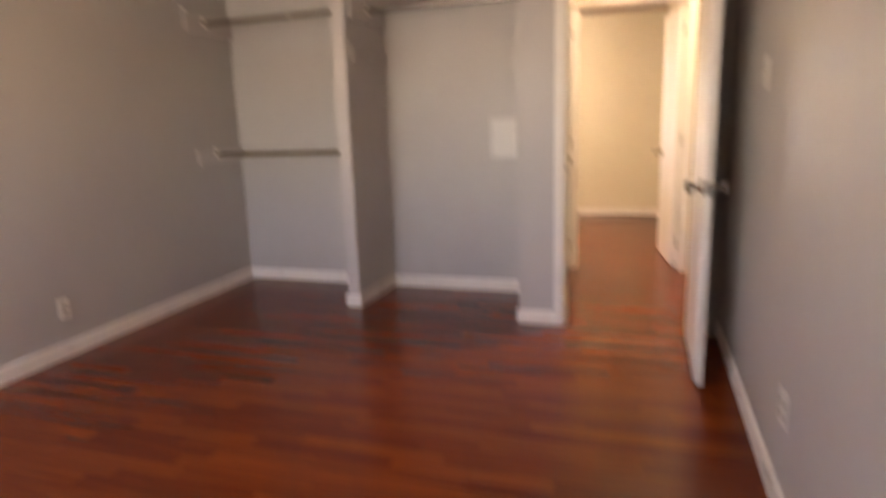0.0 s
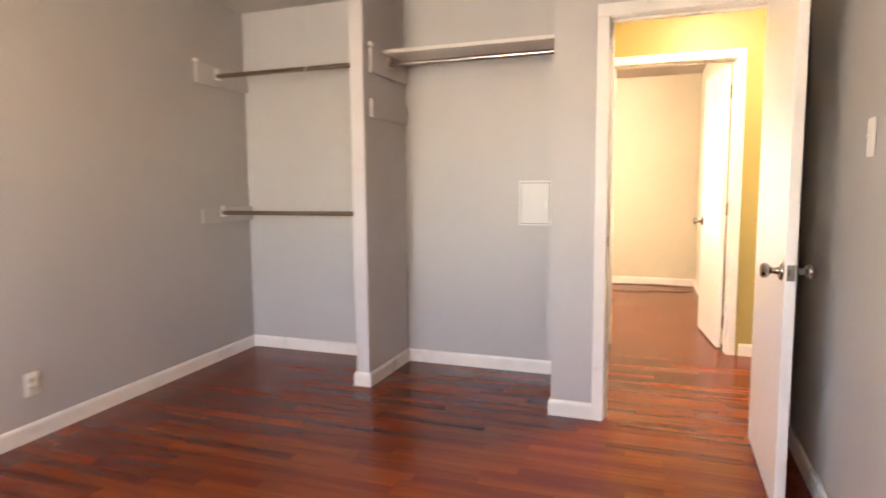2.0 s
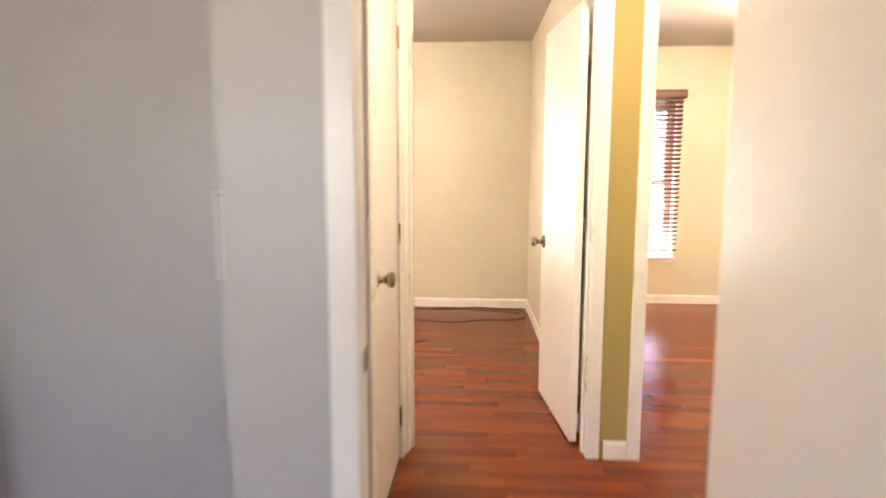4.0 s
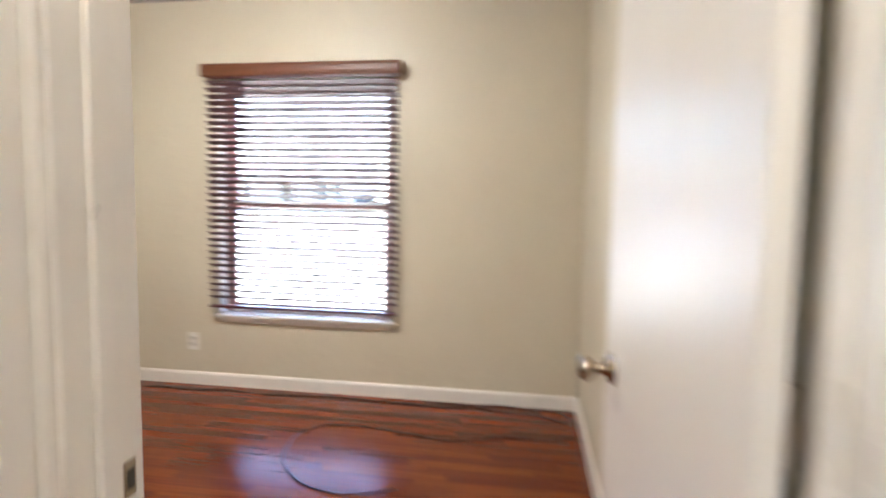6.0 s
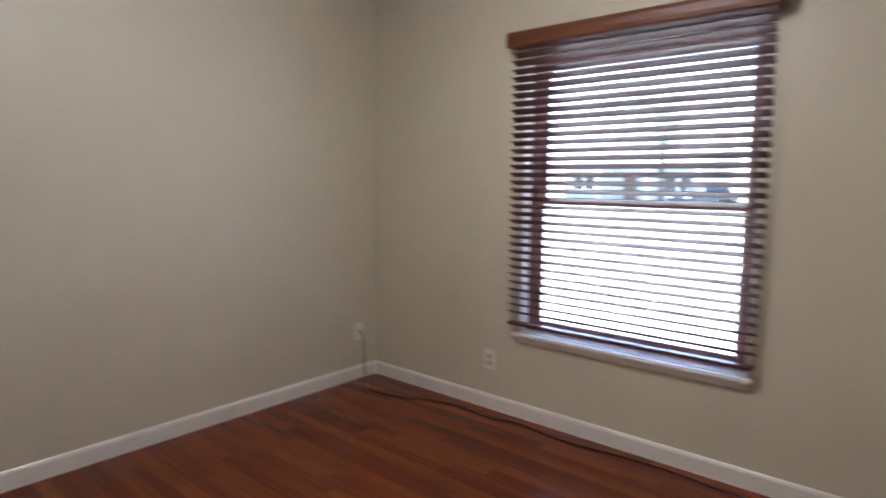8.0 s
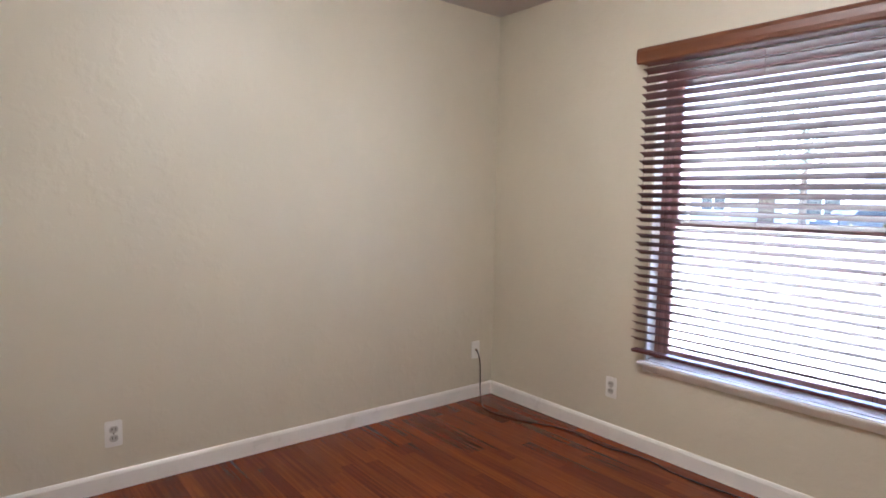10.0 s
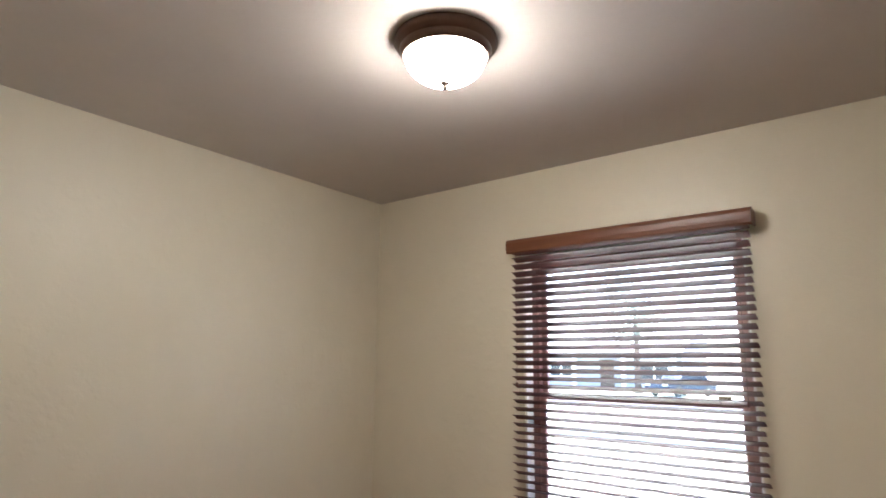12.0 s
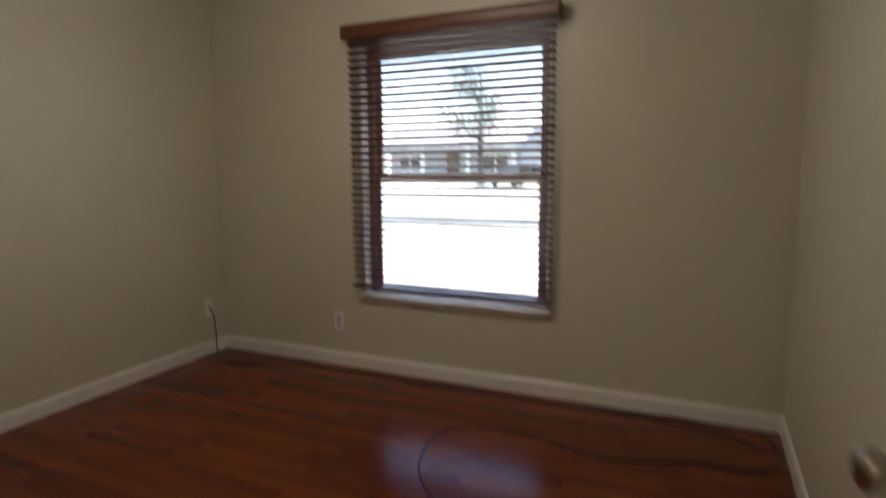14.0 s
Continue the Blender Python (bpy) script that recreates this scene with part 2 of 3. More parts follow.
wall_run("wall_closet_back", "x", XL1 - 0.12, -0.265, YC, YC + 0.115, [], GREY, GREY, "grey painted back wall of the open closet")
wall_run("wall_closet_side", "y", YH0, YH1, -0.265, XH0, [(0.83, 1.45, 0, DH2)], GREY, OLIVE, "wall between closet and hall with a closed door")
wall_run("wall_hall_north", "x", XL2 - 0.12, XR3, YH1, YR2, [(D2[0] - 0.02, D2[1] + 0.02, 0, DH2 + 0.02), (D3[0] - 0.02, D3[1] + 0.02, 0, DH2 + 0.02)], OLIVE, CREAM, "olive yellow hall wall with two doorways")
wall_run("wall_hall_east", "y", YH0, YH1, XH1, XH1 + 0.12, [], OLIVE, OLIVE, "plain olive yellow end wall of the hall")
wall_run("wall_north", "x", XL2 - 0.12, 0.66, YN, YN + 0.14, [W2], CREAM, CREAM, "cream painted wall around the window")
bm = bmesh.new()
prism(bm, [(XL2 - 0.12, YR2), (XL2 + SKEW2 * (YN - YR2), YR2), (XL2, YN), (XL2 - 0.12, YN)], "z", 0, H)
structure("wall_west_cream", bm, CREAM, "cream painted wall with faint trowel marks", "wall")
wall_run("wall_north_next_room", "x", 0.84, XR3, YN3, YN3 + 0.14, [W3], CREAM, CREAM, "cream wall around the next room's window")
wall_run("wall_east_next_room", "y", YR2, YN3 + 0.14, XR3, XR3 + 0.12, [], CREAM, CREAM, "plain cream wall of the next room")
bm = bmesh.new()
prism(bm, [(0.72, YR2), (0.845, YR2), (0.845, YN3 + 0.14), (0.64, YN3 + 0.14), (0.64, YN)], "z", 0, H)
structure("wall_partition", bm, CREAM, "cream painted wall behind the open door", "wall")

# closet divider, a boxed partition open to the room
bm = bmesh.new()
box(bm, -1.458, -1.372, 0.095, YC, 0, H, 0.003)
structure("wall_closet_divider", bm, CLOSETW, "grey painted partition dividing the closet", "wall")

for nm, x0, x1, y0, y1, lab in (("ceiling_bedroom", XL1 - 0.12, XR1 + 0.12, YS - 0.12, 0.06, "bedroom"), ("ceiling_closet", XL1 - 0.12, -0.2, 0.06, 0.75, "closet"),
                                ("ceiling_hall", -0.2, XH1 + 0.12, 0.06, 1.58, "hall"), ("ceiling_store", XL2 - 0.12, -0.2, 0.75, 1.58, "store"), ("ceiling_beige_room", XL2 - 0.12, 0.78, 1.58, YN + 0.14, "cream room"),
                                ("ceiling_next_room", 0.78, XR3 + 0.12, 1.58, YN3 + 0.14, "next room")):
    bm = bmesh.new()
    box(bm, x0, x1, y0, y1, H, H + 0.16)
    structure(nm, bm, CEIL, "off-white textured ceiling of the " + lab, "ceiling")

bm = bmesh.new()
prism(bm, [(XL2 - 0.3, YS - 0.3), (XR3 + 0.3, YS - 0.3), (XR3 + 0.3, YN3 + 0.14), (XL2 - 0.3, YN3 + 0.14)], "z", -0.14, -0.008)
floor_ob = structure("floor", bm, SUB, "glossy dark cherry laminate strip floor", "floor")

# ---- unseen roof added over the house: no daylight leaks in, eave shades the windows ----
bm = bmesh.new()
box(bm, XL2 - 0.6, XR3 + 0.6, YS - 0.6, YN3 + 0.55, H + 0.17, H + 0.24)
structure("light_block_roof", bm, SHINGLE, "unseen roof deck added to keep daylight out and shade the windows", "roof")


# ---- baseboards ----
def baseboard(path, side, label, h=0.085, d=0.013):
    """A moulded board along a polyline; side 1: the room lies to the left of the line."""
    bm = bmesh.new()
    prof = [(0, 0), (d, 0), (d, h - 0.016), (d * 0.72, h - 0.006), (d * 0.35, h), (0, h)]
    pts = [Vector(p) for p in path]
    rings = []
    for i, p in enumerate(pts):
        ns = []
        for a, b in ((i - 1, i), (i, i + 1)):
            if 0 <= a and b < len(pts):
                q = (pts[b] - pts[a]).normalized()
                ns.append(Vector((-q.y, q.x)) * side)
        n = sum(ns, Vector((0, 0))) / len(ns)
        n = n / max(0.2, n.length_squared)
        rings.append([bm.verts.new((p.x + n.x * o, p.y + n.y * o, z)) for o, z in prof])
    for a, b in zip(rings, rings[1:]):
        for k in range(len(prof)):
            bm.faces.new((a[k], a[(k + 1) % len(prof)], b[(k + 1) % len(prof)], b[k]))
    bm.faces.new(rings[0])
    bm.faces.new(rings[-1][::-1])
    return structure("baseboard", bm, TRIM, label, "baseboard")


baseboard([(XL1 + SKEW * (YC - YS), YS), (XL1, YC), (-1.458, YC)], -1, "cream white moulded baseboard along grey bedroom wall")
baseboard([(-1.458, 0.115), (-1.458, 0.095), (-1.372, 0.095), (-1.372, YC), (-0.265, YC), (-0.265, 0.0), (-0.052, 0.0)], -1, "white baseboard round the closet divider and pier")
baseboard([(XR1, 0.0), (XR1, YS)], -1, "white baseboard along the wall behind the door")
baseboard([(0.782, YH1), (0.884, YH1)], -1, "short white baseboard between two hall doors")
baseboard([(1.765, YH1), (XH1, YH1)], -1, "white hall baseboard")
baseboard([(-0.136, YR2), (XL2 + SKEW2 * (YN - YR2), YR2), (XL2, YN), (0.64, YN), (0.715, YR2 + 0.16)], -1, "white moulded baseboard round the cream room")
baseboard([(0.845, YR2), (0.845, YN3), (XR3, YN3)], -1, "white baseboard of the next room")


# ---- door frames ----
def door_frame(name, axis, a, b, h, v0, v1, label, cw=0.058, ct=0.016):
    """Jambs, stops and flat casings on both sides of an opening a..b, wall from v0 to v1."""
    root = thing(name, Matrix.Identity(4), label, "door frame", kind="structure")

    def put(nm, u0, u1, w0, w1, z0, z1, bev=0.003):
        bm = bmesh.new()
        if axis == "x":
            box(bm, u0, u1, w0, w1, z0, z1, bev)
        else:
            box(bm, w0, w1, u0, u1, z0, z1, bev)
        part(nm, bm, TRIM, root)
    j = 0.02
    put("jamb", a - j, a, v0 - 0.002, v1 + 0.002, 0, h)
    put("jamb", b, b + j, v0 - 0.002, v1 + 0.002, 0, h)
    put("head_jamb", a - j, b + j, v0 - 0.002, v1 + 0.002, h, h + j)
    s = (v0 + v1) / 2
    put("stop", a, a + 0.011, s - 0.018, s + 0.018, 0, h - 0.011, 0.002)
    put("stop", b - 0.011, b, s - 0.018, s + 0.018, 0, h - 0.011, 0.002)
    put("stop", a, b, s - 0.018, s + 0.018, h - 0.011, h, 0.002)
    for w0, w1 in ((v0 - ct, v0 - 0.0005), (v1 + 0.0005, v1 + ct)):
        put("casing", a - cw - 0.004, a - 0.004, w0, w1, 0, h + 0.004)
        put("casing", b + 0.004, b + cw + 0.004, w0, w1, 0, h + 0.004)
        put("head_casing", a - cw - 0.004, b + cw + 0.004, w0, w1, h + 0.004, h + cw + 0.004)
    return root


f1 = door_frame("door_frame_1", "x", D1[0], D1[1], DH1, 0.0, YH0, "white painted flat casing round the bedroom doorway")
f2 = door_frame("door_frame_2", "x", D2[0], D2[1], DH2, YH1, YR2, "white painted casing round the cream room's doorway")
f3 = door_frame("door_frame_3", "x", D3[0], D3[1], DH2, YH1, YR2, "white painted casing of the next room's doorway")


def strike(parent, x, y, z, sx):
    bm = bmesh.new()
    box(bm, x, x + 0.003 * sx, y - 0.011, y + 0.011, z - 0.024, z + 0.024, 0.0008)
    ob = part("strike_plate", bm, NICKEL, parent, "worn metal strike plate")
    bm = bmesh.new()
    box(bm, x + 0.0031 * sx, x + 0.0036 * sx, y - 0.007, y + 0.007, z - 0.013, z + 0.013)
    part("strike_hole", bm, SLOT, ob)


strike(f1, D1[0], 0.022, 0.92, 1)
strike(f2, D2[0], YR2 - 0.02, 0.90, 1)


# ---- doors ----
KNOB = [(0.033, 0.0), (0.033, 0.004), (0.030, 0.009), (0.016, 0.013), (0.012, 0.020), (0.012, 0.034), (0.018, 0.040), (0.025, 0.047), (0.0275, 0.056), (0.026, 0.064), (0.019, 0.070), (0.008, 0.072)]


def door(name, m, w, h, s, label, metal, knob_z, two=True):
    """Hinge edge at the origin, leaf along +x; s: the side to which its thickness goes."""
    root = thing(name, m, label, "door", kind="structure")
    y0, y1 = sorted((0, 0.035 * s))
    bm = bmesh.new()
    box(bm, 0.0, w, y0, y1, 0.012, h - 0.012, 0.0025, 2)
    leaf = part("leaf", bm, DOORP, root)
    for up, y in ((1, y1), (-1, y0)):
        if not two and up * s < 0:
            continue
        bm = bmesh.new()
        lathe(bm, KNOB, 28, pose(w - 0.062, y, knob_z, -90 * up, 0, 0))
        k = part("knob", bm, metal, root, "round satin metal door knob", True)
        bm = bmesh.new()
        lathe(bm, [(0.036, 0.0), (0.036, 0.002), (0.033, 0.0035)], 28, pose(w - 0.062, y, knob_z, -90 * up, 0, 0))
        part("rosette", bm, metal, k, "", True)
    bm = bmesh.new()
    box(bm, w, w + 0.0022, (y0 + y1) / 2 - 0.0127, (y0 + y1) / 2 + 0.0127, knob_z - 0.028, knob_z + 0.028, 0.0006)
    plate = part("latch_plate", bm, metal, root, "metal latch plate on the door edge")
    bm = bmesh.new()
    box(bm, w + 0.0023, w + 0.011, (y0 + y1) / 2 - 0.007, (y0 + y1) / 2 + 0.007, knob_z - 0.009, knob_z + 0.009, 0.002)
    part("latch_bolt", bm, metal, plate)
    for z in (0.2, h / 2, h - 0.2):
        bm = bmesh.new()
        lathe(bm, [(0.006, z - 0.045), (0.006, z + 0.045)], 12, pose(-0.004, 0.0 - 0.004 * s, 0))
        part("hinge", bm, metal, root, "", True)
    return root


door("door_1", pose(0.703, -0.012, 0, 0, 0, -90), 0.715, DH1, -1, "white flush bedroom door standing open with satin knobs", CHROME, 0.89)
door("door_2", pose(0.683, 1.655, 0, 0, 0, 97.4), 0.685, DH2, 1, "white flush door standing open against cream wall", NICKEL, 0.90)
door("door_3", pose(XH0 - 0.004, 1.4495, 0, 0, 0, -90), 0.6185, DH2, -1, "white closed closet door at the hall's end", NICKEL, 0.92)
f4 = door_frame("door_frame_4", "y", 0.83, 1.45, DH2 - 0.02, -0.265, XH0, "white casing of the hall closet door", 0.05)


# ---- windows ----
def window(name, x0, x1, z0, z1, yi, label):
    """Single-hung window in the wall whose room face is yi; outside is +y."""
    root = thing(name, Matrix.Identity(4), label, "window", kind="structure")

    def put(nm, mat, a, b, c, d, e, f, par=root, bev=0.003, lab=""):
        bm = bmesh.new()
        box(bm, a, b, c, d, e, f, bev)
        return part(nm, bm, mat, par, lab)
    t = 0.012
    put("reveal_lining", TRIM, x0, x0 + t, yi + 0.002, yi + 0.075, z0, z1)
    put("reveal_lining", TRIM, x1 - t, x1, yi + 0.002, yi + 0.075, z0, z1)
    put("reveal_lining", TRIM, x0 + t, x1 - t, yi + 0.002, yi + 0.075, z1 - t, z1)
    fr = 0.05
    ya, yb = yi + 0.077, yi + 0.138
    put("window_frame", SASH, x0, x0 + fr, ya, yb, z0, z1)
    put("window_frame", SASH, x1 - fr, x1, ya, yb, z0, z1)
    put("window_frame", SASH, x0 + fr, x1 - fr, ya, yb, z1 - fr, z1)
    put("window_frame", TRIM, x0 + fr, x1 - fr, ya, yb, z0, z0 + 0.022)
    zm = (z0 + z1) / 2 - 0.025
    for nm, y0, s0, s1 in (("lower_sash", ya + 0.003, z0 + 0.022, zm + 0.02), ("upper_sash", ya + 0.031, zm - 0.02, z1 - fr)):
        sash = put(nm, SASH, x0 + fr, x0 + fr + 0.032, y0, y0 + 0.026, s0, s1, lab="brown window sash")
        put("stile", SASH, x1 - fr - 0.032, x1 - fr, y0, y0 + 0.026, s0, s1, sash)
        put("rail", SASH, x0 + fr + 0.032, x1 - fr - 0.032, y0, y0 + 0.026, s0, s0 + 0.036, sash)
        put("rail", SASH, x0 + fr + 0.032, x1 - fr - 0.032, y0, y0 + 0.026, s1 - 0.036, s1, sash)
        pane = put("pane", GLASS, x0 + fr + 0.03, x1 - fr - 0.03, y0 + 0.011, y0 + 0.015, s0 + 0.03, s1 - 0.03, sash, 0)
        pane.visible_shadow = False
    bm = bmesh.new()
    box(bm, x1 - 0.18, x1 - 0.12, ya - 0.012, ya + 0.002, zm + 0.02, zm + 0.034, 0.003)
    part("sash_lock", bm, NICKEL, root)
    bm = bmesh.new()
    box(bm, x0 - 0.018, x1 + 0.018, yi - 0.044, yi - 0.001, z0 - 0.02, z0, 0.005, 2)
    box(bm, x0 + 0.001, x1 - 0.001, yi - 0.001, yi + 0.077, z0 - 0.02, z0 + 0.002)
    part("sill", bm, TRIM, root, "white painted window stool")
    bm = bmesh.new()
    box(bm, x0 + 0.002, x1 - 0.002, yi - 0.018, yi - 0.001, z0 - 0.054, z0 - 0.02, 0.004)
    part("apron", bm, TRIM, root)
    return root


window("window_1", *W2, YN, "single-hung brown framed window with white sill")
window("window_2", *W3, YN3, "single-hung brown framed window with white sill")
# a plain frame for the window behind the walker
root = thing("window_3", Matrix.Identity(4), "plain white framed bedroom window", "window", kind="structure")
for a, b, c, d in ((W1[0], W1[0] + 0.05, W1[2], W1[3]), (W1[1] - 0.05, W1[1], W1[2], W1[3]), (W1[0] + 0.05, W1[1] - 0.05, W1[2], W1[2] + 0.05), (W1[0] + 0.05, W1[1] - 0.05, W1[3] - 0.05, W1[3])):
    bm = bmesh.new()
    box(bm, a, b, YS - 0.11, YS - 0.075, c, d, 0.003)
    part("window_frame", bm, TRIM, root)


def slat_mesh(w, tilt):
    """One gently bowed slat, 50 mm wide, its room edge the higher."""
    bm = bmesh.new()
    c, s = math.cos(tilt), math.sin(tilt)
    top, low = [], []
    for k in range(7):
        u = -0.025 + 0.05 * k / 6
        crown = 0.0022 * (1 - (u / 0.025) ** 2)
        for lst, o in ((top, 0.0017), (low, -0.0017)):
            z = crown + o
            lst.append((u * c + z * s, -u * s + z * c))
    prism(bm, top + low[::-1], "x", -w / 2, w / 2)
    bmesh.ops.recalc_face_normals(bm, faces=bm.faces)
    me = bpy.data.meshes.new("slat")
    bm.to_mesh(me)
    bm.free()
    me.materials.append(BLIND)
    return me


def blind(m, w, z_top, z_low, pitch, label):
    root = thing("window_blind", m, label, "blind", "wooden window blinds")
    vw = w / 2 + 0.022
    bm = bmesh.new()
    prof = [(-0.036, z_top - 0.082), (-0.047, z_top - 0.074), (-0.050, z_top - 0.055), (-0.050, z_top - 0.024), (-0.044, z_top - 0.008), (-0.030, z_top - 0.001), (-0.016, z_top), (-0.016, z_top - 0.012), (-0.030, z_top - 0.013), (-0.037, z_top - 0.028), (-0.037, z_top - 0.07)]
    prism(bm, prof, "x", -vw, vw)
    val = part("valance", bm, VALANCE, root, "glossy brown wooden valance")
    for sx in (-1, 1):
        bm = bmesh.new()
        a, b = sorted((sx * (vw - 0.001), sx * (vw - 0.011)))
        box(bm, a, b, -0.036, 0.045, z_top - 0.076, z_top - 0.004, 0.002)
        part("valance_return", bm, VALANCE, val)
    bm = bmesh.new()
    box(bm, -w / 2, w / 2, -0.026, 0.026, z_top - 0.055, z_top - 0.014, 0.002)
    part("headrail", bm, BLIND, root)
    me = slat_mesh(w, radians(25))
    z = z_top - 0.075
    rnd = random.Random(5)
    n = 0
    while z > z_low + 0.03:
        ob = new("slat", me)
        ob.parent = root
        ob.matrix_basis = pose(rnd.uniform(-0.002, 0.002), 0, z, rnd.uniform(-1.6, 1.6), rnd.uniform(-0.07, 0.07), 0)
        z -= pitch
    bm = bmesh.new()
    box(bm, -w / 2, w / 2, -0.025, 0.025, z_low, z_low + 0.016, 0.004, 2)
    part("bottom_rail", bm, BLIND, root)
    for x in (-w / 2 + 0.16, 0.0 - 0.02, w / 2 - 0.16):
        for y in (-0.0265, 0.0265):
            bm = bmesh.new()
            lathe(bm, [(0.0009, z_low + 0.01), (0.0009, z_top - 0.05)], 6, pose(x, y, 0))
            part("ladder_cord", bm, CORD, root)
    for x, zl in ((-w / 2 + 0.035, 1.27), (w / 2 - 0.05, 1.22)):
        bm = bmesh.new()
        lathe(bm, [(0.0011, zl), (0.0011, z_top - 0.05)], 6, pose(x, -0.034, 0))
        c = part("pull_cord", bm, CORD, root)
        bm = bmesh.new()
        lathe(bm, [(0.003, zl - 0.028), (0.007, zl - 0.02), (0.006, zl - 0.006), (0.002, zl)], 10, pose(x, -0.034, 0))
        part("cord_tassel", bm, BLIND, c, "", True)
    return root


blind(pose(-1.066, YN - 0.0525, 0), 1.218, 2.051, 0.532, 0.0405, "open cherry wood slat blind over the cream room's window")
blind(pose(1.487, YN3 - 0.0525, 0), 1.19, 2.05, 0.53, 0.0405, "open cherry wood slat blind over the next room's window")


# ---- ceiling lamps ----
def ceiling_lamp(x, y, label, power, colour):
    root = thing("ceiling_lamp", pose(x, y, H), label, "ceiling light", "ceiling lamps")
    bm = bmesh.new()
    lathe(bm, [(0.178, 0.0), (0.181, -0.006), (0.181, -0.016), (0.174, -0.026), (0.160, -0.038), (0.158, -0.050), (0.152, -0.062), (0.147, -0.067), (0.141, -0.063), (0.130, -0.02)], 56)
    part("rim", bm, BRONZE, root, "dark bronze stepped rim", True)
    bm = bmesh.new()
    n = 12
    lathe(bm, [(0.140, -0.058)] + [(max(0.006, 0.141 * math.cos(math.pi / 2 * k / n) ** 0.9), -0.06 - 0.098 * math.sin(math.pi / 2 * k / n)) for k in range(n + 1)], 48)
    part("glass_bowl", bm, glow("lit_opal_glass", colour, power), root, "lit frosted glass bowl", True)
    bm = bmesh.new()
    lathe(bm, [(0.017, 0.0), (0.016, -0.005), (0.008, -0.009), (0.006, -0.014), (0.009, -0.019), (0.007, -0.025), (0.002, -0.029)], 16, pose(0, 0, -0.156))
    part("finial", bm, BRONZE, root, "small bronze finial", True)
    return root


ceiling_lamp(-1.085, 3.13, "lit dome ceiling lamp with a bronze rim, cream room", BULB["beige"], (1.0, 0.89, 0.71))
ceiling_lamp(0.55, 0.52, "lit dome ceiling lamp with a bronze rim, hall", BULB["hall"], (1.0, 0.88, 0.68))
ceiling_lamp(2.2, 3.2, "lit dome ceiling lamp with a bronze rim, next room", BULB["next"], (1.0, 0.85, 0.60))
ceiling_lamp(-1.15, -1.95, "lit dome ceiling lamp with a bronze rim, bedroom", BULB["bedroom"], (1.0, 0.73, 0.39))


# ---- closet fittings ----
def cleat(x0, x1, y0, y1, z0, z1, label, mat=CLOSETW):
    bm = bmesh.new()
    box(bm, x0, x1, y0, y1, z0, z1, 0.003, 2)
    return tagged(mesh_ob("closet_cleat", bm, mat), label, "closet board", "closet cleats")


L1 = "grey painted board screwed to the closet wall"
cleat(XL1 + 0.001, XL1 + 0.035, 0.155, YC - 0.001, 1.89, 2.02, L1)
cleat(XL1 + 0.001, XL1 + 0.035, 0.155, YC - 0.001, 0.965, 1.065, L1)
cleat(-1.372, -1.352, 0.165, YC - 0.001, 1.865, 2.005, L1)
cleat(-1.372, -1.352, 0.165, YC - 0.001, 1.61, 1.715, L1)
cleat(-1.478, -1.458, 0.165, YC - 0.001, 1.89, 2.02, L1)
cleat(-1.478, -1.458, 0.165, YC - 0.001, 0.965, 1.065, L1)
cleat(-0.285, -0.265, 0.165, YC - 0.001, 1.865, 2.005, L1)
for x, y, z, s in ((XL1 + 0.024, 0.149, 2.03, 1), (-1.362, 0.160, 2.025, 1)):
    bm = bmesh.new()
    box(bm, x - 0.012, x + 0.016, y - 0.004, y + 0.03, z - 0.0095, z + 0.014, 0.004, 2)
    tagged(mesh_ob("shelf_clip", bm, PLATE), "small white plastic clip on a closet board", "clip", "shelf clips")

bm = bmesh.new()
box(bm, -1.3715, -0.2655, 0.345, YC - 0.002, 2.006, 2.026, 0.003, 2)
tagged(mesh_ob("closet_shelf", bm, SHELFW), "off-white painted closet shelf resting on boards", "shelf")


def rod(x0, x1, y, z, label, mat):
    root = thing("closet_rod", pose(0, y, z), label, "closet rod", "closet rods")
    bm = bmesh.new()
    lathe(bm, [(0.0155, x0 + 0.004), (0.0155, x1 - 0.004)], 20, pose(0, 0, 0, 0, 90, 0))
    part("tube", bm, mat, root, "", True)
    for x, d in ((x0, 1), (x1, -1)):
        bm = bmesh.new()
        a, b = sorted((x, x + d * 0.006))
        box(bm, a, b, -0.022, 0.022, -0.026, 0.05, 0.002)
        a, b = sorted((x + d * 0.0061, x + d * 0.024))
        box(bm, a, b, -0.021, 0.021, -0.026, -0.0165, 0.002)
        part("rod_socket", bm, PLATE, root, "small white rod holder")
    return root


rod(XL1 + 0.035, -1.478, 0.35, 1.955, "dull metal hanging rod, upper, empty", NICKEL)
rod(XL1 + 0.035, -1.478, 0.35, 1.03, "dull metal hanging rod, lower, empty", NICKEL)
rod(-1.352, -0.285, 0.40, 1.945, "shiny chrome hanging rod below the shelf, empty", CHROME)

# electrical panel door on the closet's back wall
root = thing("electrical_panel", pose(-0.493, YC, 1.09), "white metal electrical panel door on closet wall", "electrical panel")
bm = bmesh.new()
box(bm, -0.101, -0.086, -0.012, -0.0005, -0.14, 0.14, 0.003, 2)
box(bm, 0.092, 0.101, -0.012, -0.0005, -0.14, 0.14, 0.003, 2)
box(bm, -0.086, 0.092, -0.012, -0.0005, -0.14, -0.130, 0.003, 2)
box(bm, -0.086, 0.092, -0.012, -0.0005, 0.127, 0.14, 0.003, 2)
part("panel_frame", bm, PANEL, root)
# near-black sheet: the shadow line round the door is put into its colour
bm = bmesh.new()
box(bm, -0.086, 0.092, -0.003, -0.0005, -0.130, 0.127)
part("panel_gap_shade", bm, SLOT, root, "dark sheet painted as the shadow line round the panel door")
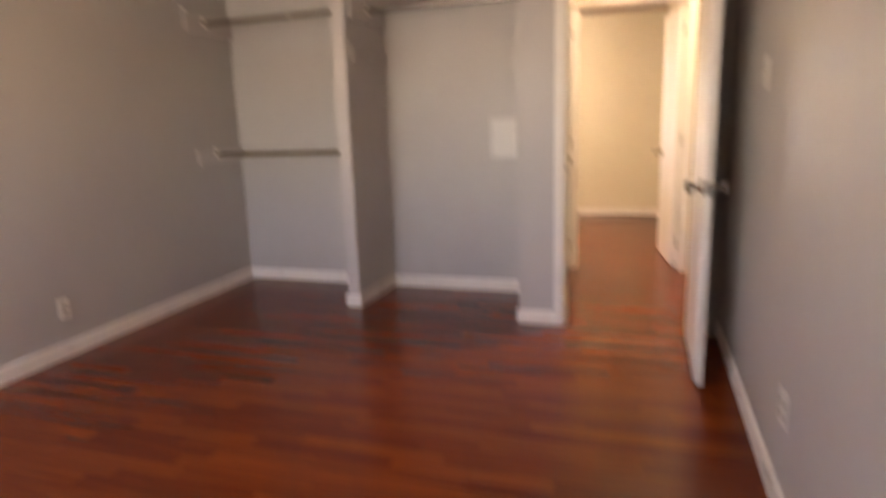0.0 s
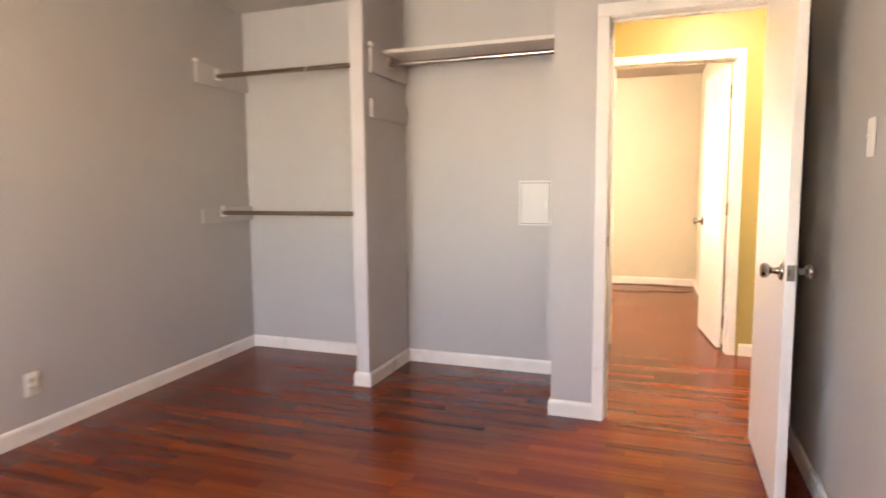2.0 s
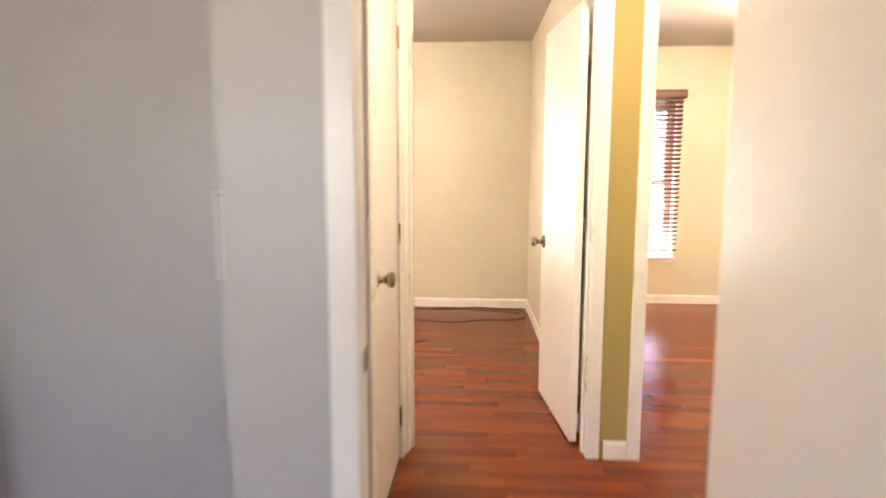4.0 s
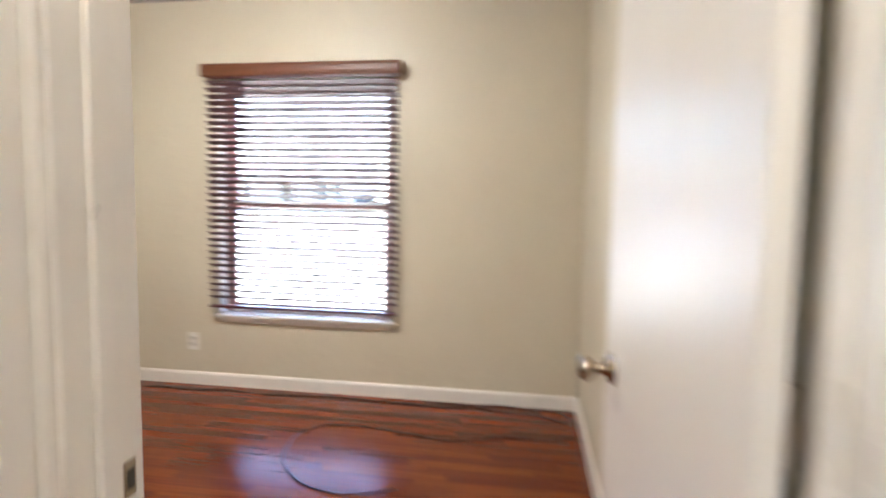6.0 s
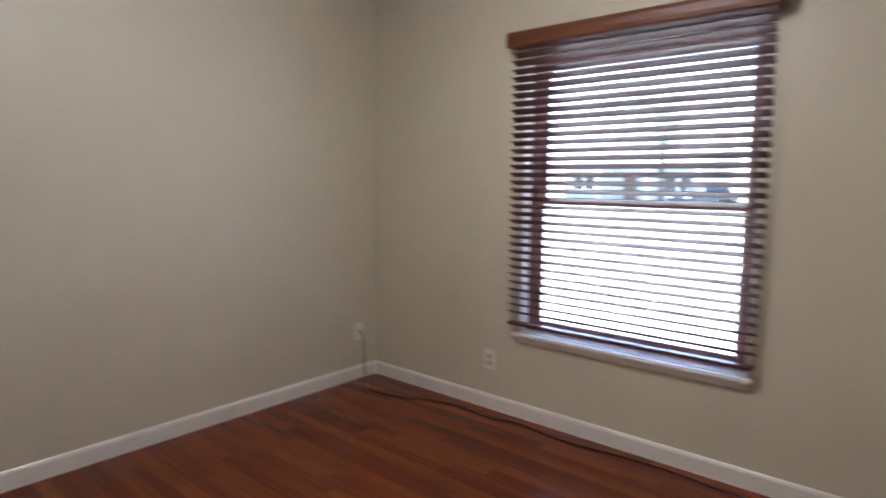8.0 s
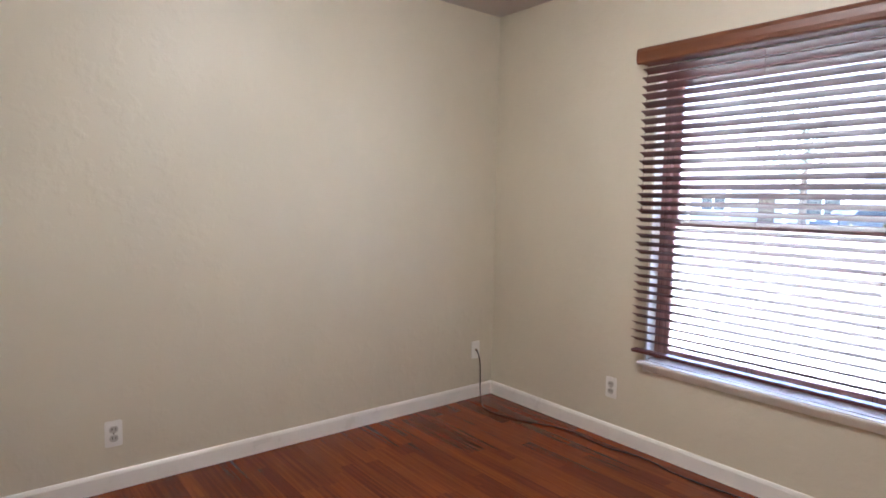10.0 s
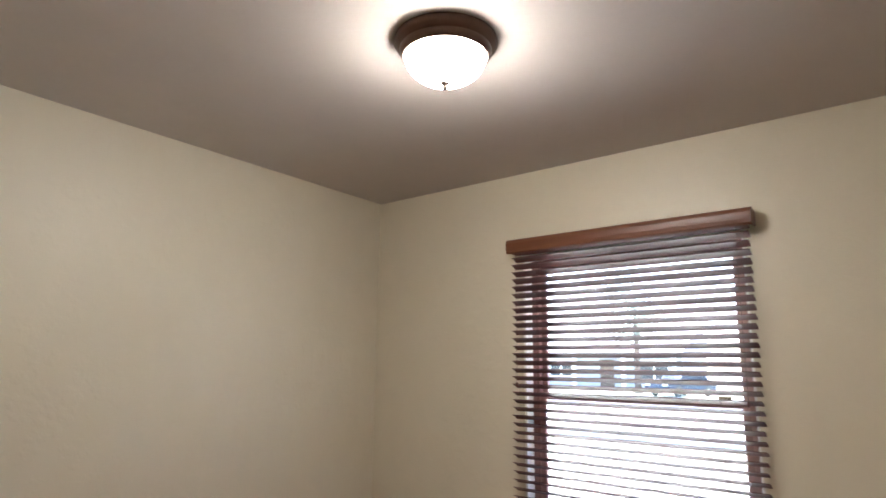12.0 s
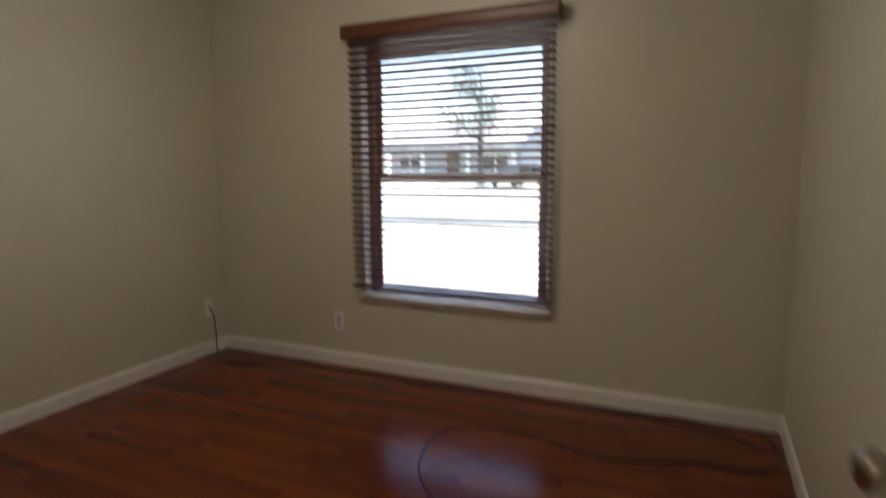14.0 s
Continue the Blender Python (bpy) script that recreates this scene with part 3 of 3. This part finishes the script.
bm = bmesh.new()
box(bm, -0.083, 0.089, -0.014, -0.0031, -0.127, 0.124, 0.003, 2)
lid = part("panel_door", bm, PANEL, root, "glossy white panel door")
bm = bmesh.new()
box(bm, 0.066, 0.082, -0.019, -0.0145, -0.035, 0.02, 0.002)
part("panel_latch", bm, PLATE, lid)


# ---- outlets and switch ----
def outlet(m, label):
    """On a wall: local -y looks into the room."""
    root = thing("wall_outlet", m, label, "outlet", "wall outlets")
    bm = bmesh.new()
    box(bm, -0.035, 0.035, -0.006, -0.0005, -0.0575, 0.0575, 0.004, 2)
    part("cover_plate", bm, PLATE, root)
    for z in (-0.0195, 0.0195):
        bm = bmesh.new()
        box(bm, -0.0165, 0.0165, -0.009, -0.0061, z - 0.014, z + 0.014, 0.005, 2)
        sock = part("socket", bm, SOCKET, root, "greyed socket face")
        for dx, h in ((-0.0063, 0.0045), (0.0063, 0.0035)):
            bm = bmesh.new()
            box(bm, dx - 0.0016, dx + 0.0016, -0.0096, -0.0091, z - h + 0.002, z + h + 0.002)
            part("slot", bm, SLOT, sock)
    bm = bmesh.new()
    lathe(bm, [(0.0035, 0.0061), (0.003, 0.0075)], 10, pose(0, 0, 0, 90, 0, 0))
    part("screw", bm, NICKEL, root)
    return root


outlet(pose(-2.567, -1.110, 0.272, 0, 0, 92.58), "white duplex outlet on grey wall above baseboard")
outlet(pose(XR1, -1.59, 0.33, 0, 0, -90), "white duplex outlet on grey wall, painted over")
outlet(pose(-1.835, YN, 0.287), "white duplex outlet on cream wall below window")
outlet(pose(-2.751, 2.288, 0.251, 0, 0, 91.15), "white duplex outlet on cream side wall")

root = thing("light_switch", pose(XR1, -0.93, 1.335, 0, 0, -90), "white toggle light switch on grey wall", "light switch")
bm = bmesh.new()
box(bm, -0.035, 0.035, -0.006, -0.0005, -0.0575, 0.0575, 0.004, 2)
part("cover_plate", bm, PLATE, root)
bm = bmesh.new()
box(bm, -0.004, 0.004, -0.016, -0.0062, -0.002, 0.011, 0.002)
part("toggle", bm, PLATE, root)

root = thing("cable_plate", pose(XL2 + 0.004, 4.40, 0.315, 0, 0, 91.15), "white wall plate for a cable near the corner", "wall plate")
bm = bmesh.new()
box(bm, -0.035, 0.035, -0.006, -0.0005, -0.0575, 0.0575, 0.004, 2)
part("cover_plate", bm, PLATE, root)
bm = bmesh.new()
lathe(bm, [(0.007, 0.0061), (0.007, 0.012), (0.005, 0.013), (0.005, 0.02)], 12, pose(0, 0, 0, 90, 0, 0))
part("connector", bm, NICKEL, root)


# ---- the loose cable ----
def cable(points, label, r=0.0035):
    cu = bpy.data.curves.new("cable", "CURVE")
    cu.dimensions, cu.bevel_depth, cu.bevel_resolution, cu.resolution_u = "3D", r, 3, 10
    sp = cu.splines.new("BEZIER")
    sp.bezier_points.add(len(points) - 1)
    for bp, p in zip(sp.bezier_points, points):
        bp.co = p
        bp.handle_left_type = bp.handle_right_type = "AUTO"
    tmp = bpy.data.objects.new("cable", cu)
    scene.collection.objects.link(tmp)
    dg = bpy.context.evaluated_depsgraph_get()
    me = bpy.data.meshes.new_from_object(tmp.evaluated_get(dg))
    bpy.data.objects.remove(tmp)
    me.materials.clear()
    me.materials.append(CABLE)
    me.shade_smooth()
    return tagged(new("cable", me), label, "cable")


flat = [(-2.56, 4.23), (-2.33, 4.265), (-2.04, 4.375), (-1.78, 4.36), (-1.55, 4.40), (-1.38, 4.37), (-0.85, 4.41), (-0.46, 4.385), (-0.07, 4.385), (0.12, 4.455), (0.38, 4.43),
        (0.54, 4.40), (0.605, 4.18), (0.53, 4.03), (0.23, 3.985), (-0.02, 3.89), (-0.28, 3.93), (-0.59, 3.975), (-0.79, 3.90), (-0.81, 3.62), (-0.67, 3.36), (-0.505, 3.255), (-0.32, 3.25), (-0.18, 3.325)]
cable([(XL2 + 0.02, 4.40, 0.315), (XL2 + 0.045, 4.402, 0.27), (XL2 + 0.055, 4.405, 0.15), (XL2 + 0.06, 4.405, 0.03), (XL2 + 0.10, 4.38, 0.0045)] + [(x, y + 0.07, 0.0045) for x, y in flat], "thin black cable trailing from wall plate across floor")
cable([(-0.2, 4.515, 0.0045), (0.02, 4.49, 0.0045), (0.2, 4.43, 0.0045), (0.42, 4.40, 0.0045), (0.56, 4.32, 0.0045)], "thin dark cable lying along the baseboard", 0.003)

# ---- outdoors ----
bm = bmesh.new()
box(bm, -600, 600, -600, 600, -0.45, -0.15)
tagged(mesh_ob("ground", bm, GRASS), "pale dry lawn reaching to the horizon", "ground", kind="structure")
bm = bmesh.new()
box(bm, -300, 300, 17.0, 27.0, -0.149, -0.135)
tagged(mesh_ob("road", bm, CONC), "sunlit pale street", "road", kind="structure")
for y in (14.8, 27.3):
    bm = bmesh.new()
    box(bm, -300, 300, y, y + 1.6, -0.149, -0.02, 0.02)
    tagged(mesh_ob("pavement", bm, CONC), "pale concrete pavement with a raised kerb", "pavement", kind="structure")


def house(m, w, d, h, label):
    root = thing("house", m, label, "house")
    bm = bmesh.new()
    box(bm, -w / 2, w / 2, 0, d, 0, h)
    part("wall", bm, STUCCO, root)
    bm = bmesh.new()
    prism(bm, [(-1.9, h), (d / 2, h + 2.1), (d + 0.5, h), (d + 0.5, h - 0.15), (-1.9, h - 0.15)], "x", -w / 2 - 0.5, w / 2 + 0.5)
    part("roof", bm, SHINGLE, root)
    for x in (-w / 2 + 0.2, -w * 0.18, w * 0.16, w / 2 - 0.2):
        bm = bmesh.new()
        box(bm, x - 0.14, x + 0.14, -1.75, -1.47, 0, h - 0.15, 0.02)
        part("porch_post", bm, TRIM, root, "white porch post")
    bm = bmesh.new()
    box(bm, -w / 2, w / 2, -1.9, -0.01, 0, 0.16)
    part("porch_floor", bm, CONC, root)
    for x, ww, z0, z1, nm in ((-w * 0.34, 1.9, 0.9, 2.2, "window"), (w * 0.32, 2.1, 0.8, 2.2, "window"), (0, 1.1, 0.17, 2.25, "door")):
        bm = bmesh.new()
        box(bm, x - ww / 2, x + ww / 2, -0.06, -0.005, z0, z1, 0.01)
        wf = part(nm, bm, TRIM if nm == "window" else BARK, root)
        if nm == "window":
            for k in (-1, 1):
                bm = bmesh.new()
                box(bm, x + k * ww / 4 - ww / 4 + 0.07, x + k * ww / 4 + ww / 4 - 0.07, -0.07, -0.061, z0 + 0.08, z1 - 0.08)
                part("pane", bm, DARKG, wf)
    return root


house(pose(-19.5, 46, -0.15, 0, 0, 4), 11.0, 8, 2.75, "low grey bungalow with porch posts across the street")
house(pose(2.5, 48, -0.15, 0, 0, -3), 12.0, 8, 2.9, "grey bungalow with dark roof across the street")
house(pose(-38, 47, -0.15, 0, 0, 2), 12.0, 8, 2.8, "grey bungalow further down the street")


def tree(m, h, spread, seed, label):
    rnd = random.Random(seed)
    root = thing("tree", m, label, "tree")
    bm = bmesh.new()
    lathe(bm, [(0.30, 0), (0.22, 0.5), (0.18, h * 0.35), (0.10, h * 0.7), (0.03, h * 0.92)], 12)
    tips = []
    for k in range(9):
        a, z = rnd.uniform(0, 6.28), h * rnd.uniform(0.32, 0.7)
        ln = spread * rnd.uniform(0.5, 0.9)
        dr = Vector((math.cos(a), math.sin(a), rnd.uniform(0.4, 0.9))).normalized()
        q = Vector((0, 0, 1)).rotation_difference(dr).to_matrix().to_4x4()
        lathe(bm, [(0.07, 0), (0.045, ln * 0.5), (0.015, ln)], 7, Matrix.Translation((0, 0, z)) @ q)
        tips += [Vector((0, 0, z)) + dr * ln * f for f in (0.55, 0.8, 1.0)]
    part("trunk", bm, BARK, root, "", True)
    bm = bmesh.new()
    for tip in tips + [Vector((0, 0, h * 0.9))]:
        for _ in range(75):
            c = tip + Vector([rnd.gauss(0, spread * 0.15) for _ in range(3)])
            s = rnd.uniform(0.08, 0.17)
            q = Euler([rnd.uniform(0, 6.28) for _ in range(3)]).to_matrix()
            bm.faces.new([bm.verts.new(c + q @ Vector(p) * s) for p in ((-1, 0, 0), (0, -0.5, 0.1), (1, 0, 0), (0, 0.5, 0.1))])
    part("crown", bm, LEAF, root)
    return root


tree(pose(-15.2, 41, -0.15), 8.5, 3.6, 3, "leafy green street tree in front of the bungalow")
tree(pose(-31, 39, -0.15), 8.0, 2.8, 8, "leafy green street tree further off")


def car(m, label):
    root = thing("parked_car", m, label, "car")
    bm = bmesh.new()
    prism(bm, [(-2.15, 0.32), (-2.2, 0.62), (-2.05, 0.86), (-1.0, 0.95), (1.6, 0.98), (2.1, 0.9), (2.2, 0.6), (2.15, 0.32)], "y", -0.88, 0.88)
    bmesh.ops.bevel(bm, geom=bm.edges[:], offset=0.05, segments=2, affect="EDGES")
    part("body", bm, CARP, root, "", True)
    bm = bmesh.new()
    prism(bm, [(-1.0, 0.95), (-0.35, 1.42), (1.0, 1.45), (1.65, 0.97)], "y", -0.74, 0.74)
    bmesh.ops.bevel(bm, geom=bm.edges[:], offset=0.04, segments=2, affect="EDGES")
    part("cabin", bm, DARKG, root, "", True)
    for x in (-1.35, 1.35):
        for y in (-0.8, 0.8):
            bm = bmesh.new()
            lathe(bm, [(0.2, -0.1), (0.3, -0.1), (0.325, -0.07), (0.325, 0.07), (0.3, 0.1), (0.2, 0.1)], 22, pose(x, y, 0.325, 90, 0, 0))
            wh = part("wheel", bm, RUBBER, root, "", True)
            bm = bmesh.new()
            lathe(bm, [(0.19, -0.105), (0.19, 0.105)], 18, pose(x, y, 0.325, 90, 0, 0))
            part("rim", bm, CHROME, wh, "", True)
    for y in (-0.62, 0.62):
        bm = bmesh.new()
        box(bm, -2.23, -2.14, y - 0.16, y + 0.16, 0.62, 0.76, 0.02)
        part("headlight", bm, PLATE, root, "clear headlight")
    return root


car(pose(-12.0, 39.5, -0.15, 0, 0, 70), "dark blue parked car across the street")

# ---- floor boards: each carries three printed strips ----
boards = {}


def board(x0, x1, y0, y1):
    a, b = round(x1 - x0, 3), round(y1 - y0, 3)
    if a < 0.012 or b < 0.006:
        return
    if (a, b) not in boards:
        bm = bmesh.new()
        g = 0.0003
        box(bm, g, a - g, g, b - g, -0.0078, 0.0, 0.0)
        bmesh.ops.recalc_face_normals(bm, faces=bm.faces)
        me = bpy.data.meshes.new("floor_board")
        bm.to_mesh(me)
        bm.free()
        me.materials.append(LAM)
        boards[a, b] = me
    ob = new("floor_board", boards[a, b])
    ob.location = (x0, y0, 0)
    ob.parent = floor_ob


for x0, x1, y0, y1 in ((XL1, XR1, YS, 0.0), (XL1, -0.265, 0.0, YC), (D1[0] - 0.02, D1[1] + 0.02, 0.0, YH0), (XH0, XH1, YH0, YH1), (D2[0] - 0.02, D2[1] + 0.02, YH1, YR2),
                       (D3[0] - 0.02, D3[1] + 0.02, YH1, YR2), (XL2, 0.72, YR2, YN), (0.845, XR3, YR2, YN3)):
    row = math.floor(y0 / 0.195)
    while row * 0.195 < y1:
        ya, yb = max(y0, row * 0.195), min(y1, (row + 1) * 0.195)
        off = (row * 0.437) % 1.2
        k = math.floor((x0 - off) / 1.2)
        while off + k * 1.2 < x1:
            board(max(x0, off + k * 1.2), min(x1, off + (k + 1) * 1.2), ya, yb)
            k += 1
        row += 1
